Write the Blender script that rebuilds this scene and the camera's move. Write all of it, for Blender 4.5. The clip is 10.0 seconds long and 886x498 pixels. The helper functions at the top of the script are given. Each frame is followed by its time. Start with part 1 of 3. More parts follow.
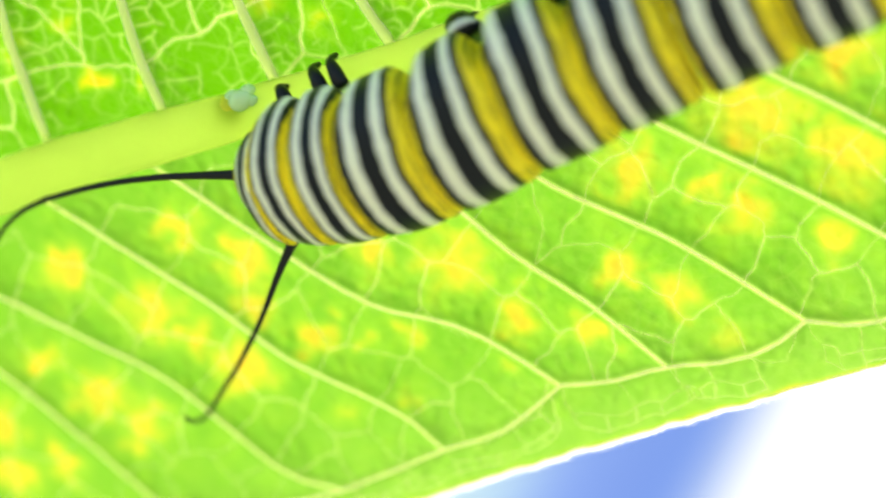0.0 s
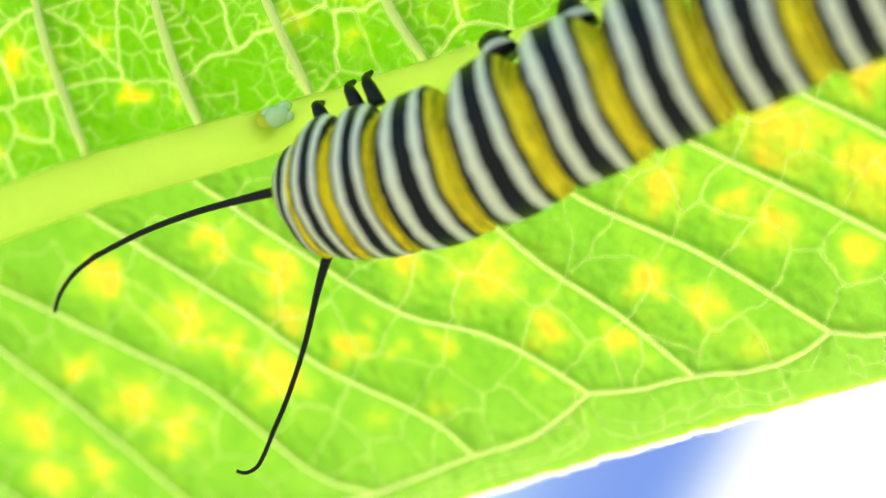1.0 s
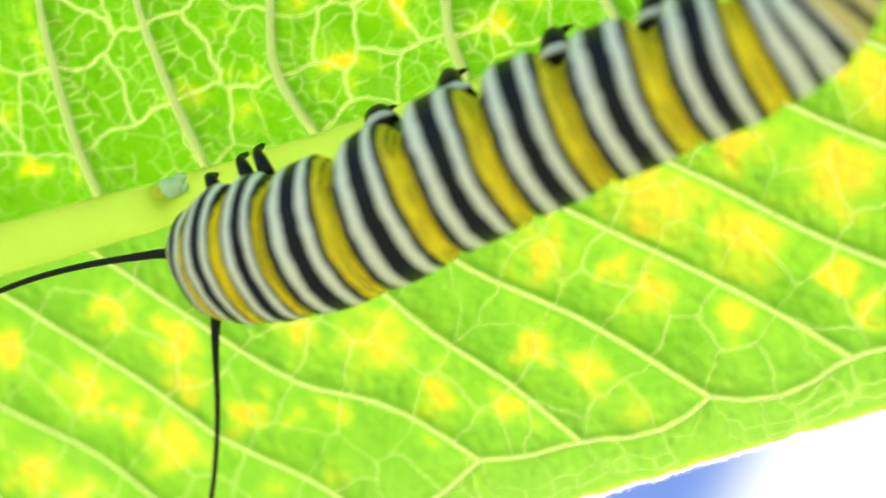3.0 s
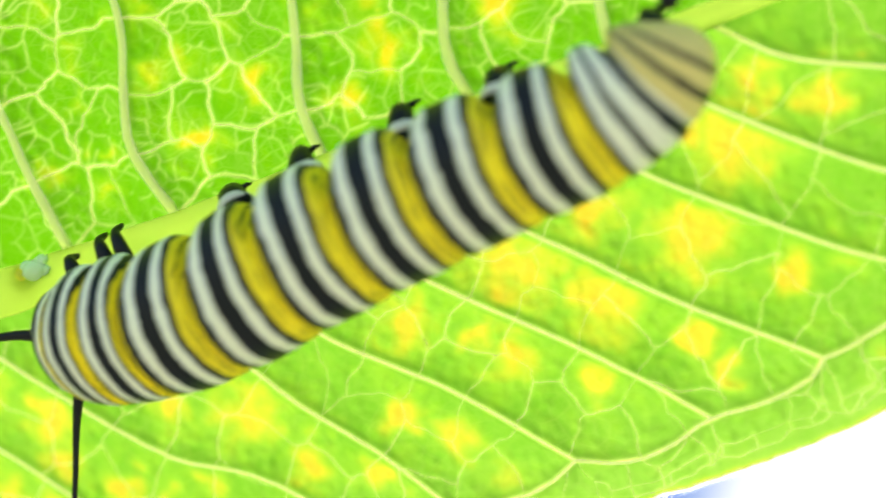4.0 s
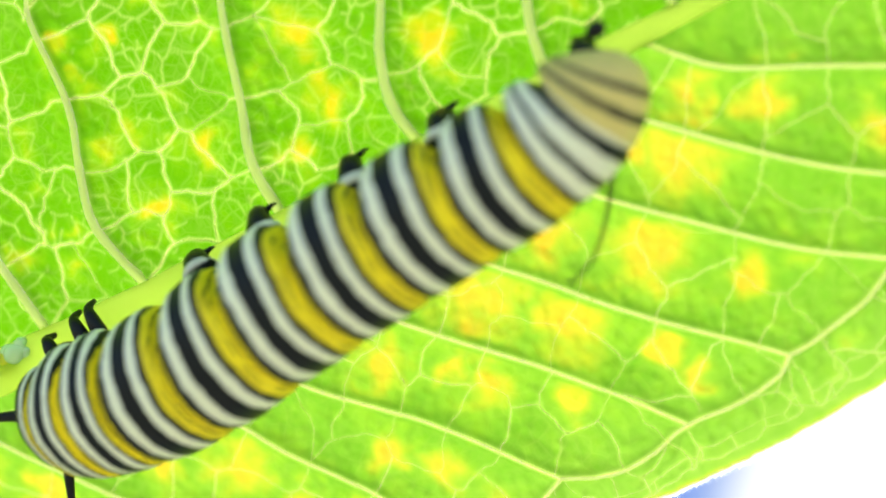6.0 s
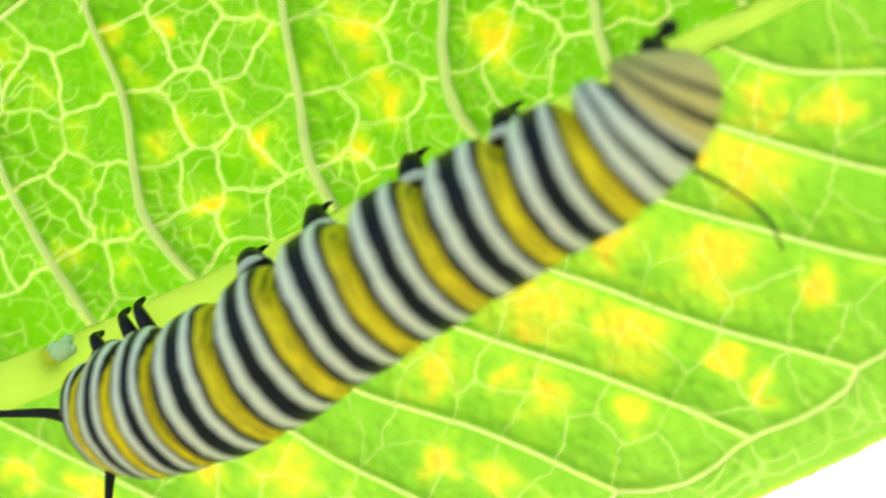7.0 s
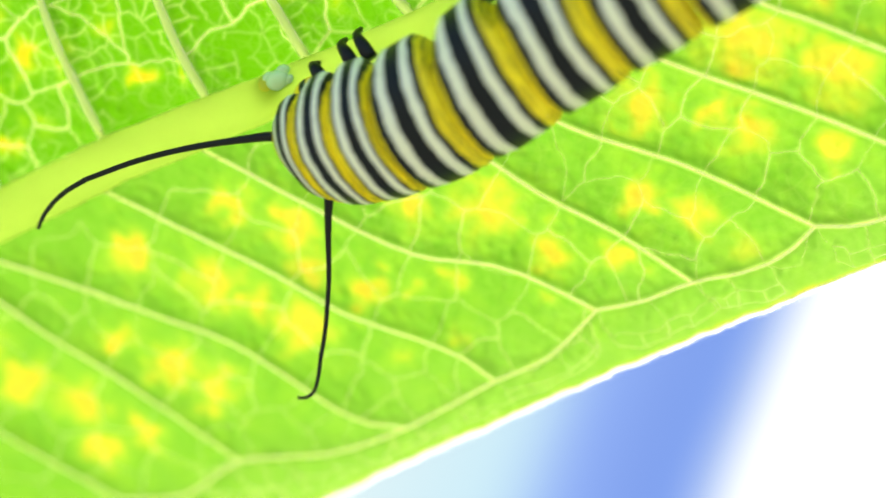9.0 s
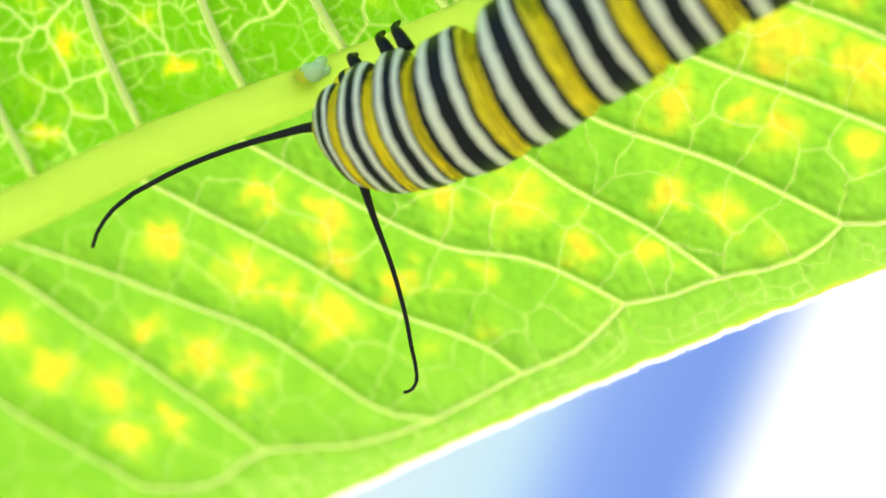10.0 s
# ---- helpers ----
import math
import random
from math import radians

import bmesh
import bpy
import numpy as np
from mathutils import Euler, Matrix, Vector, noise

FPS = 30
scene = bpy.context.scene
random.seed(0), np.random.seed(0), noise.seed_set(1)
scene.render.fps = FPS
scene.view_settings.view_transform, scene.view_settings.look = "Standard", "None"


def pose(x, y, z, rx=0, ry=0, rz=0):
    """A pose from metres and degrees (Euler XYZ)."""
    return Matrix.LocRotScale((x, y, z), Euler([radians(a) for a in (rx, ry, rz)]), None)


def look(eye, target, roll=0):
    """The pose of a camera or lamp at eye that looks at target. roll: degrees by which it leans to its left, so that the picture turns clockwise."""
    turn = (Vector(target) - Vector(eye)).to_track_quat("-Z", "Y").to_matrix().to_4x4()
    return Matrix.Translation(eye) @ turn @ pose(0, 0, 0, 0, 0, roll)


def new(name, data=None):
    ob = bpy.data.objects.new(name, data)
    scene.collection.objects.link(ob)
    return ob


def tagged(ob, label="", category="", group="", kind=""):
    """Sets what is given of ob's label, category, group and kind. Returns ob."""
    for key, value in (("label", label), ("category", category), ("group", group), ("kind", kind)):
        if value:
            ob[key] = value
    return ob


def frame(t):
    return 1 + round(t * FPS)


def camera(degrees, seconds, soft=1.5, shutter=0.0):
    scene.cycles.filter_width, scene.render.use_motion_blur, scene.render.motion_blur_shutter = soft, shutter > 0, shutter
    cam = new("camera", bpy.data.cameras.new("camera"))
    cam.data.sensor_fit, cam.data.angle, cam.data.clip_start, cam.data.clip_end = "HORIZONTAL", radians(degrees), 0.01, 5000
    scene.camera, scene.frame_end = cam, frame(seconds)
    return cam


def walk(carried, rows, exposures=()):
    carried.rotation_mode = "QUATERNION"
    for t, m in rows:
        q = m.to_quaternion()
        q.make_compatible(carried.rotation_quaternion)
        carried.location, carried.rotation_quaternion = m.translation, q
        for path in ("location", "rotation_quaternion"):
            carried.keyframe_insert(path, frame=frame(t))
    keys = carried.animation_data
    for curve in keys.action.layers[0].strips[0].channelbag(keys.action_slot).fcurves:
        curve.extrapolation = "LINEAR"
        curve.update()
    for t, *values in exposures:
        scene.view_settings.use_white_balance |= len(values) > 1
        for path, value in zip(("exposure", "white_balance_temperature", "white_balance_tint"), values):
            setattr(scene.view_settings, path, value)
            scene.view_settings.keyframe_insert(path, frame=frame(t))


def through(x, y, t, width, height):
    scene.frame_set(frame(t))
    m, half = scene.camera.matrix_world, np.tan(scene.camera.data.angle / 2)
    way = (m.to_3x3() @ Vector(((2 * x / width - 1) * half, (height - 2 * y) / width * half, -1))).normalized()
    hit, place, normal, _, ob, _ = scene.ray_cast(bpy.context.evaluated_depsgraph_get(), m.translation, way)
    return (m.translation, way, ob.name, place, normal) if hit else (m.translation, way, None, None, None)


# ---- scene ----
cam = camera(40, 10.0, soft=1.5, shutter=0.5)
cam.data.dof.use_dof = True
cam.data.dof.focus_distance = 0.069
cam.data.dof.aperture_fstop = 10.8
walk(cam, [
    (0.0, pose(-0.00406, 0.00451, 1.19907, 113.447, -3.977, -0.978)),
    (0.5, pose(-0.00680, 0.00240, 1.19968, 113.511, -3.869, -1.205)),
    (1.0, pose(-0.00600, 0.00242, 1.20003, 112.506, -3.913, -0.948)),
    (1.5, pose(-0.00578, 0.00130, 1.19953, 114.031, -3.874, -1.374)),
    (2.0, pose(-0.00348, 0.00117, 1.19914, 114.432, -3.442, -1.772)),
    (2.2, pose(-0.00427, 0.00141, 1.19912, 114.129, -3.395, -1.480)),
    (3.3, pose(0.00201, 0.00134, 1.19770, 117.975, -3.252, -2.259)),
    (3.5, pose(0.00434, 0.00110, 1.19875, 117.494, -3.046, -1.686)),
    (4.0, pose(0.00565, -0.00107, 1.20217, 116.891, -1.149, -1.840)),
    (4.5, pose(0.00931, -0.00173, 1.20170, 116.654, 1.051, -0.855)),
    (5.0, pose(0.00874, -0.00130, 1.20039, 114.653, 2.633, 1.004)),
    (5.5, pose(0.01002, -0.00261, 1.20261, 115.171, 4.207, 1.447)),
    (5.7, pose(0.00935, -0.00397, 1.20455, 115.262, 4.609, 1.419)),
    (6.8, pose(0.00656, -0.00255, 1.20471, 117.869, 3.632, 1.293)),
    (7.0, pose(0.00568, -0.00199, 1.20434, 117.091, 3.189, 1.418)),
    (7.5, pose(-0.00077, -0.00094, 1.20291, 117.151, 2.856, 1.260)),
    (8.0, pose(-0.00409, 0.00129, 1.20001, 117.348, 2.782, 1.094)),
    (8.5, pose(-0.00421, 0.00339, 1.19696, 113.808, 1.735, 1.397)),
    (9.0, pose(-0.00575, -0.00081, 1.19593, 111.584, 1.534, 1.676)),
    (9.5, pose(-0.00852, -0.00141, 1.19511, 112.214, 1.061, 1.492)),
    (10.0, pose(-0.00794, -0.00115, 1.19401, 112.484, 0.704, 1.171)),
], exposures=[(0.0, 0.82), (10.0, 0.82)])

# ---- world, sun, sky behind the leaf ----
SUN_EL, SUN_AZ = radians(50), radians(46)
world = bpy.data.worlds.new("sky")
scene.world = world
world.use_nodes = True
wn, wl = world.node_tree.nodes, world.node_tree.links
sky = wn.new("ShaderNodeTexSky")
sky.sky_type, sky.sun_disc = "NISHITA", False
sky.sun_elevation, sky.sun_rotation = SUN_EL, SUN_AZ
wn["Background"].inputs[1].default_value = 0.15
wl.new(sky.outputs[0], wn["Background"].inputs[0])

sun_data = bpy.data.lights.new("sun", "SUN")
sun_data.energy, sun_data.angle, sun_data.color = 4.9, radians(0.6), (1.0, 0.95, 0.86)
sun = new("sun", sun_data)
to_sun = Vector((math.sin(SUN_AZ) * math.cos(SUN_EL), math.cos(SUN_AZ) * math.cos(SUN_EL), math.sin(SUN_EL)))
sun.matrix_world = look(to_sun * 5.0, (0, 0, 0))


# ---- materials ----
def material(name):
    m = bpy.data.materials.new(name)
    m.use_nodes = True
    m.node_tree.nodes.clear()
    return m, m.node_tree.nodes, m.node_tree.links


def ramp(nodes, stops, mode="LINEAR"):
    n = nodes.new("ShaderNodeValToRGB")
    n.color_ramp.interpolation = mode
    while len(n.color_ramp.elements) < len(stops):
        n.color_ramp.elements.new(0.5)
    for e, (at, col) in zip(n.color_ramp.elements, stops):
        e.position, e.color = at, (*col, 1.0)
    return n


def mix(nodes, links, fac, a, b, blend="MIX"):
    n = nodes.new("ShaderNodeMix")
    n.data_type, n.blend_type = "RGBA", blend
    for slot, v in ((0, fac), (6, a), (7, b)):
        if hasattr(v, "links"):
            links.new(v, n.inputs[slot])
        else:
            n.inputs[slot].default_value = v if slot == 0 else (*v, 1.0)
    return n.outputs[2]


def sums(nodes, links, op, a, b):
    n = nodes.new("ShaderNodeMath")
    n.operation = op
    n.use_clamp = op == "MULTIPLY_ADD"
    for i, v in enumerate((a, b)):
        if hasattr(v, "links"):
            links.new(v, n.inputs[i])
        else:
            n.inputs[i].default_value = v
    return n.outputs[0]


def noise_tex(nodes, links, scale, detail=3.0, vec=None):
    n = nodes.new("ShaderNodeTexNoise")
    n.inputs["Scale"].default_value, n.inputs["Detail"].default_value = scale, detail
    if vec is not None:
        links.new(vec, n.inputs["Vector"])
    return n


def leaf_surface(nodes, links, colour, through, share, rough, bump=None):
    """A thin green sheet: part reflects, part lets the light through, under a faint waxy gloss."""
    p = nodes.new("ShaderNodeBsdfPrincipled")
    p.inputs["Roughness"].default_value = rough
    p.inputs["Specular IOR Level"].default_value = 0.08
    links.new(colour, p.inputs["Base Color"])
    tr = nodes.new("ShaderNodeBsdfTranslucent")
    links.new(through, tr.inputs["Color"])
    if bump is not None:
        links.new(bump, p.inputs["Normal"])
        links.new(bump, tr.inputs["Normal"])
    m = nodes.new("ShaderNodeMixShader")
    m.inputs[0].default_value = share
    links.new(p.outputs[0], m.inputs[1])
    links.new(tr.outputs[0], m.inputs[2])
    out = nodes.new("ShaderNodeOutputMaterial")
    links.new(m.outputs[0], out.inputs["Surface"])


def blade_material():
    m, n, l = material("leaf_blade")
    co = n.new("ShaderNodeTexCoord").outputs["Object"]
    big = noise_tex(n, l, 170, 2, co)
    warp = mix(n, l, 0.0012, co, big.outputs["Color"], "ADD")
    fine = n.new("ShaderNodeTexVoronoi")
    fine.feature = "DISTANCE_TO_EDGE"
    fine.inputs["Scale"].default_value = 900
    l.new(warp, fine.inputs["Vector"])
    net = ramp(n, [(0.0, (1, 1, 1)), (0.10, (0, 0, 0))])
    l.new(fine.outputs["Distance"], net.inputs[0])
    tiny = n.new("ShaderNodeTexVoronoi")
    tiny.feature = "DISTANCE_TO_EDGE"
    tiny.inputs["Scale"].default_value = 2600
    l.new(warp, tiny.inputs["Vector"])
    tnet = ramp(n, [(0.0, (1, 1, 1)), (0.16, (0, 0, 0))])
    l.new(tiny.outputs["Distance"], tnet.inputs[0])
    at = n.new("ShaderNodeAttribute")
    at.attribute_name = "mottle"
    sep = n.new("ShaderNodeSeparateColor")
    l.new(at.outputs["Color"], sep.inputs[0])
    yellow, vein, tone = sep.outputs[0], sep.outputs[1], sep.outputs[2]
    grain = noise_tex(n, l, 800, 4, co)
    spot = noise_tex(n, l, 330, 3, co)
    y1 = sums(n, l, "ADD", yellow, sums(n, l, "MULTIPLY", sums(n, l, "SUBTRACT", spot.outputs["Fac"], 0.5), 0.5))
    y1 = sums(n, l, "ADD", y1, sums(n, l, "MULTIPLY", sums(n, l, "SUBTRACT", grain.outputs["Fac"], 0.5), 0.5))
    greens = ramp(n, [(0.0, (0.088, 0.28, 0.001)), (0.25, (0.155, 0.35, 0.003)), (0.55, (0.34, 0.40, 0.004)), (0.95, (0.64, 0.35, 0.006))])
    l.new(y1, greens.inputs[0])
    speck = noise_tex(n, l, 1900, 3, co)
    pale = sums(n, l, "MULTIPLY", tone, sums(n, l, "ADD", sums(n, l, "MULTIPLY", speck.outputs["Fac"], 0.7), 0.32))
    lighter = mix(n, l, pale, greens.outputs[0], (0.27, 0.44, 0.060))
    k = sums(n, l, "MULTIPLY", net.outputs[0], 0.10)
    k2 = sums(n, l, "MULTIPLY", tnet.outputs[0], 0.05)
    patchy = ramp(n, [(0.38, (0.15, 0.15, 0.15)), (0.62, (1, 1, 1))])
    l.new(noise_tex(n, l, 210, 2, co).outputs["Fac"], patchy.inputs[0])
    k3 = sums(n, l, "MULTIPLY", sums(n, l, "MULTIPLY", sums(n, l, "MAXIMUM", k, k2), at.outputs["Alpha"]), patchy.outputs[0])
    k3 = sums(n, l, "MAXIMUM", k3, vein)
    through = mix(n, l, k3, lighter, (0.62, 0.70, 0.17))
    refl = mix(n, l, 0.8, through, (0.03, 0.10, 0.004))
    hgt = sums(n, l, "ADD", sums(n, l, "MULTIPLY", net.outputs[0], 0.12), sums(n, l, "MULTIPLY", grain.outputs["Fac"], 0.5))
    b = n.new("ShaderNodeBump")
    b.inputs["Strength"].default_value, b.inputs["Distance"].default_value = 0.32, 0.00010
    l.new(hgt, b.inputs["Height"])
    leaf_surface(n, l, refl, through, 0.72, 0.5, b.outputs[0])
    return m


def vein_material(name, through, refl, share):
    m, n, l = material(name)
    co = n.new("ShaderNodeTexCoord").outputs["Object"]
    g = noise_tex(n, l, 600, 4, co)
    s = noise_tex(n, l, 130, 2, co)
    f = sums(n, l, "MULTIPLY", g.outputs["Fac"], s.outputs["Fac"])
    a = mix(n, l, f, through, tuple(v * 0.92 for v in through))
    c = mix(n, l, f, refl, tuple(v * 0.75 for v in refl))
    b = n.new("ShaderNodeBump")
    b.inputs["Strength"].default_value, b.inputs["Distance"].default_value = 0.3, 0.0001
    l.new(g.outputs["Fac"], b.inputs["Height"])
    leaf_surface(n, l, c, a, share, 0.45, b.outputs[0])
    return m


def skin_material(name, stops, wobble=0.05, crease_shades=()):
    """Banded skin: the band attribute runs once from seam to seam of a segment; thin dark crease shading may be painted
    at given places of it.
    """
    m, n, l = material(name)
    at = n.new("ShaderNodeAttribute")
    at.attribute_name = "band"
    co = n.new("ShaderNodeTexCoord").outputs["Object"]
    w1, w2, w3 = noise_tex(n, l, 300, 2, co), noise_tex(n, l, 1300, 3, co), noise_tex(n, l, 5200, 2, co)
    ph = at.outputs["Fac"]
    for w, k in ((w1, 2.6), (w2, 1.5), (w3, 0.8)):
        ph = sums(n, l, "ADD", ph, sums(n, l, "MULTIPLY", sums(n, l, "SUBTRACT", w.outputs["Fac"], 0.5), wobble * k))
    r = ramp(n, stops)
    l.new(ph, r.inputs[0])
    stain = noise_tex(n, l, 900, 3, co)
    col = mix(n, l, sums(n, l, "MULTIPLY", stain.outputs["Fac"], 0.16), r.outputs[0], (0.40, 0.44, 0.34), "MULTIPLY")
    # fold shade painted as dark creases, wandering between two segments, broken here and there
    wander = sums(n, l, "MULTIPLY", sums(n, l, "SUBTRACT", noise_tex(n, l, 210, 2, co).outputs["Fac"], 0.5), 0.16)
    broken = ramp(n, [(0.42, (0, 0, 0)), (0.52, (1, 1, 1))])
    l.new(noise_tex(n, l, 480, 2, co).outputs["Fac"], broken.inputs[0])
    for at_phase in crease_shades:
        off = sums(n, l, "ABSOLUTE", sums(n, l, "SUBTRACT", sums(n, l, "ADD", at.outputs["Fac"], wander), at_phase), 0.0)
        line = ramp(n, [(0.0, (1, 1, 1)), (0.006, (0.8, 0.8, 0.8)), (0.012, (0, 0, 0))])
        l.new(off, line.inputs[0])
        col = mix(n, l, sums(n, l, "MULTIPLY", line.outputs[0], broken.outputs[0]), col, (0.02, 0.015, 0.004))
    dirt = noise_tex(n, l, 3800, 2, co)
    specks = ramp(n, [(0.0, (0, 0, 0)), (0.69, (0, 0, 0)), (0.73, (1, 1, 1))])
    l.new(dirt.outputs["Fac"], specks.inputs[0])
    col = mix(n, l, sums(n, l, "MULTIPLY", specks.outputs[0], 0.75), col, (0.03, 0.03, 0.028))
    p = n.new("ShaderNodeBsdfPrincipled")
    p.inputs["Roughness"].default_value = 0.46
    p.inputs["Subsurface Weight"].default_value = 0.12
    p.inputs["Subsurface Radius"].default_value = (0.0006, 0.0005, 0.0003)
    p.inputs["Specular IOR Level"].default_value = 0.2
    l.new(col, p.inputs["Base Color"])
    fold = n.new("ShaderNodeTexNoise")
    fold.inputs["Scale"].default_value, fold.inputs["Detail"].default_value = 1500, 3
    l.new(co, fold.inputs["Vector"])
    b = n.new("ShaderNodeBump")
    b.inputs["Strength"].default_value, b.inputs["Distance"].default_value = 0.35, 0.00012
    l.new(fold.outputs["Fac"], b.inputs["Height"])
    l.new(b.outputs[0], p.inputs["Normal"])
    out = n.new("ShaderNodeOutputMaterial")
    l.new(p.outputs[0], out.inputs["Surface"])
    return m


def plain_material(name, col, rough, col2=None, scale=900, bump=0.0001, gloss=0.4):
    m, n, l = material(name)
    co = n.new("ShaderNodeTexCoord").outputs["Object"]
    t, t2 = noise_tex(n, l, scale, 4, co), noise_tex(n, l, scale * 0.2, 2, co)
    f = sums(n, l, "MULTIPLY", t.outputs["Fac"], sums(n, l, "MULTIPLY", t2.outputs["Fac"], 2.0))
    c = mix(n, l, f, col, col2 or tuple(v * 0.6 for v in col))
    p = n.new("ShaderNodeBsdfPrincipled")
    p.inputs["Roughness"].default_value = rough
    p.inputs["Specular IOR Level"].default_value = gloss
    l.new(c, p.inputs["Base Color"])
    b = n.new("ShaderNodeBump")
    b.inputs["Strength"].default_value, b.inputs["Distance"].default_value = 0.4, bump
    l.new(t.outputs["Fac"], b.inputs["Height"])
    l.new(b.outputs[0], p.inputs["Normal"])
    out = n.new("ShaderNodeOutputMaterial")
    l.new(p.outputs[0], out.inputs["Surface"])
    return m


def droplet_material():
    m, n, l = material("milky_sap")
    p = n.new("ShaderNodeBsdfPrincipled")
    p.inputs["Base Color"].default_value = (0.62, 0.93, 0.40, 1)
    p.inputs["Roughness"].default_value = 0.22
    p.inputs["Transmission Weight"].default_value = 0.12
    p.inputs["Subsurface Weight"].default_value = 0.3
    p.inputs["Subsurface Radius"].default_value = (0.0005, 0.0006, 0.0005)
    out = n.new("ShaderNodeOutputMaterial")
    l.new(p.outputs[0], out.inputs["Surface"])
    return m


def backdrop_material():
    """Far bright sky: a white cloud beside a blue gap, with a paler, greenish haze at the other end."""
    m, n, l = material("far_sky")
    co = n.new("ShaderNodeTexCoord").outputs["Object"]
    x = n.new("ShaderNodeSeparateXYZ")
    l.new(co, x.inputs[0])
    soft = noise_tex(n, l, 0.9, 2, co)
    u = sums(n, l, "ADD", x.outputs[0], sums(n, l, "MULTIPLY", x.outputs[1], -0.42))
    u = sums(n, l, "ADD", u, sums(n, l, "MULTIPLY", sums(n, l, "SUBTRACT", soft.outputs["Fac"], 0.5), 0.12))
    v = sums(n, l, "ADD", sums(n, l, "MULTIPLY", u, 0.525), 0.36)
    r = ramp(n, [(0.0, (0.80, 0.95, 0.95)), (0.36, (0.62, 0.86, 0.97)), (0.47, (0.30, 0.46, 0.95)), (0.62, (0.22, 0.36, 0.86)),
                 (0.71, (0.24, 0.40, 0.92)), (0.775, (0.85, 0.95, 1.0)), (0.80, (1.3, 1.3, 1.3)), (1.0, (1.3, 1.3, 1.3))])
    l.new(v, r.inputs[0])
    e = n.new("ShaderNodeEmission")
    e.inputs["Strength"].default_value = BACK_GLOW
    l.new(r.outputs[0], e.inputs["Color"])
    out = n.new("ShaderNodeOutputMaterial")
    l.new(e.outputs[0], out.inputs["Surface"])
    return m


BACK_GLOW = 0.56
# the seam colour is yellow darkened for the shade inside the fold
WHITE, BLACK, YELLOW, SEAM_SHADE = (0.85, 0.90, 0.65), (0.008, 0.011, 0.011), (1.0, 0.84, 0.020), (0.10, 0.07, 0.010)
MAT_BLADE = blade_material()
MAT_RIB = vein_material("midrib_flesh", (0.80, 0.94, 0.28), (0.36, 0.48, 0.11), 0.76)
MAT_VEIN = vein_material("vein_flesh", (1.0, 0.94, 0.95), (0.58, 0.60, 0.36), 0.9)
MAT_EDGE = vein_material("downy_leaf_edge", (1.0, 1.0, 0.90), (0.82, 0.85, 0.74), 0.85)
MAT_BLACK = plain_material("black_cuticle", (0.006, 0.008, 0.006), 0.3, (0.012, 0.014, 0.012), 2500, gloss=0.18)
MAT_SAP = droplet_material()
MAT_BITE = vein_material("yellowed_wound", (1.0, 0.95, 0.20), (0.80, 0.78, 0.10), 0.6)
MAT_BOUNCE_GROUND = plain_material("bounce_ground", (0.33, 0.32, 0.27), 0.9, (0.22, 0.21, 0.16), 6, 0.02)


def bands(*stops):
    """Turns (end, colour) pairs into ramp stops with a short blend at every change."""
    out, at = [], 0.0
    for i, (end, col) in enumerate(stops):
        out.append((at + (0.006 if i else 0.0), col))
        out.append((end - 0.006 if i < len(stops) - 1 else 1.0, col))
        at = end
    return out


SKIN = skin_material("banded_skin", bands((0.014, SEAM_SHADE), (0.07, YELLOW), (0.19, BLACK), (0.345, WHITE), (0.585, BLACK), (0.725, WHITE), (0.825, BLACK), (1.0, YELLOW)), 0.034, (0.89, 0.945))
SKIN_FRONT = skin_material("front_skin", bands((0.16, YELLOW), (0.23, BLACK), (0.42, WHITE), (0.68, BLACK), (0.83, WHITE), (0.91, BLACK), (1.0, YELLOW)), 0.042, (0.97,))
TAN = (0.74, 0.64, 0.20)
SKIN_TAIL = skin_material("tail_skin", bands((0.09, YELLOW), (0.21, BLACK), (0.44, WHITE), (0.57, BLACK), (0.84, WHITE), (1.0, BLACK)), 0.036)
SKIN_END = skin_material("tail_end_skin", bands((0.07, WHITE), (0.30, TAN), (0.41, BLACK), (0.60, TAN), (0.68, BLACK), (1.0, TAN)), 0.03)
SKIN_HEAD = skin_material("head_skin", bands((0.20, BLACK), (0.34, YELLOW), (0.50, BLACK), (0.64, YELLOW), (0.80, BLACK), (1.0, WHITE)), 0.02)

# ---- shared helpers ----
# The leaf's own space: x along the midrib towards the tip, y across, z out of the lower side. Lengths below are in millimetres.
MM = 0.001
LEAF = Matrix(((0.89962, -0.41058, -0.14870, -0.01591), (-0.36210, -0.51105, -0.77956, 0.06515), (0.24408, 0.75515, -0.60842, 1.23181), (0.00000, 0.00000, 0.00000, 1.00000)))


def part(name, bm, mat, parent, label="", smooth=True):
    me = bpy.data.meshes.new(name)
    if smooth:
        for f in bm.faces:
            f.smooth = True
    bm.to_mesh(me)
    bm.free()
    me.materials.append(mat)
    ob = new(name, me)
    ob.parent = parent
    return tagged(ob, label)


def thing(name, label, category, **more):
    ob = new(name)
    ob.empty_display_size = 0.01
    ob.matrix_world = LEAF
    return tagged(ob, label, category, **more)


def height(x, y):
    return 0.0070 - 0.00370 * x + 0.01997 * y - 0.000828 * x * x - 0.003558 * x * y - 0.002007 * y * y


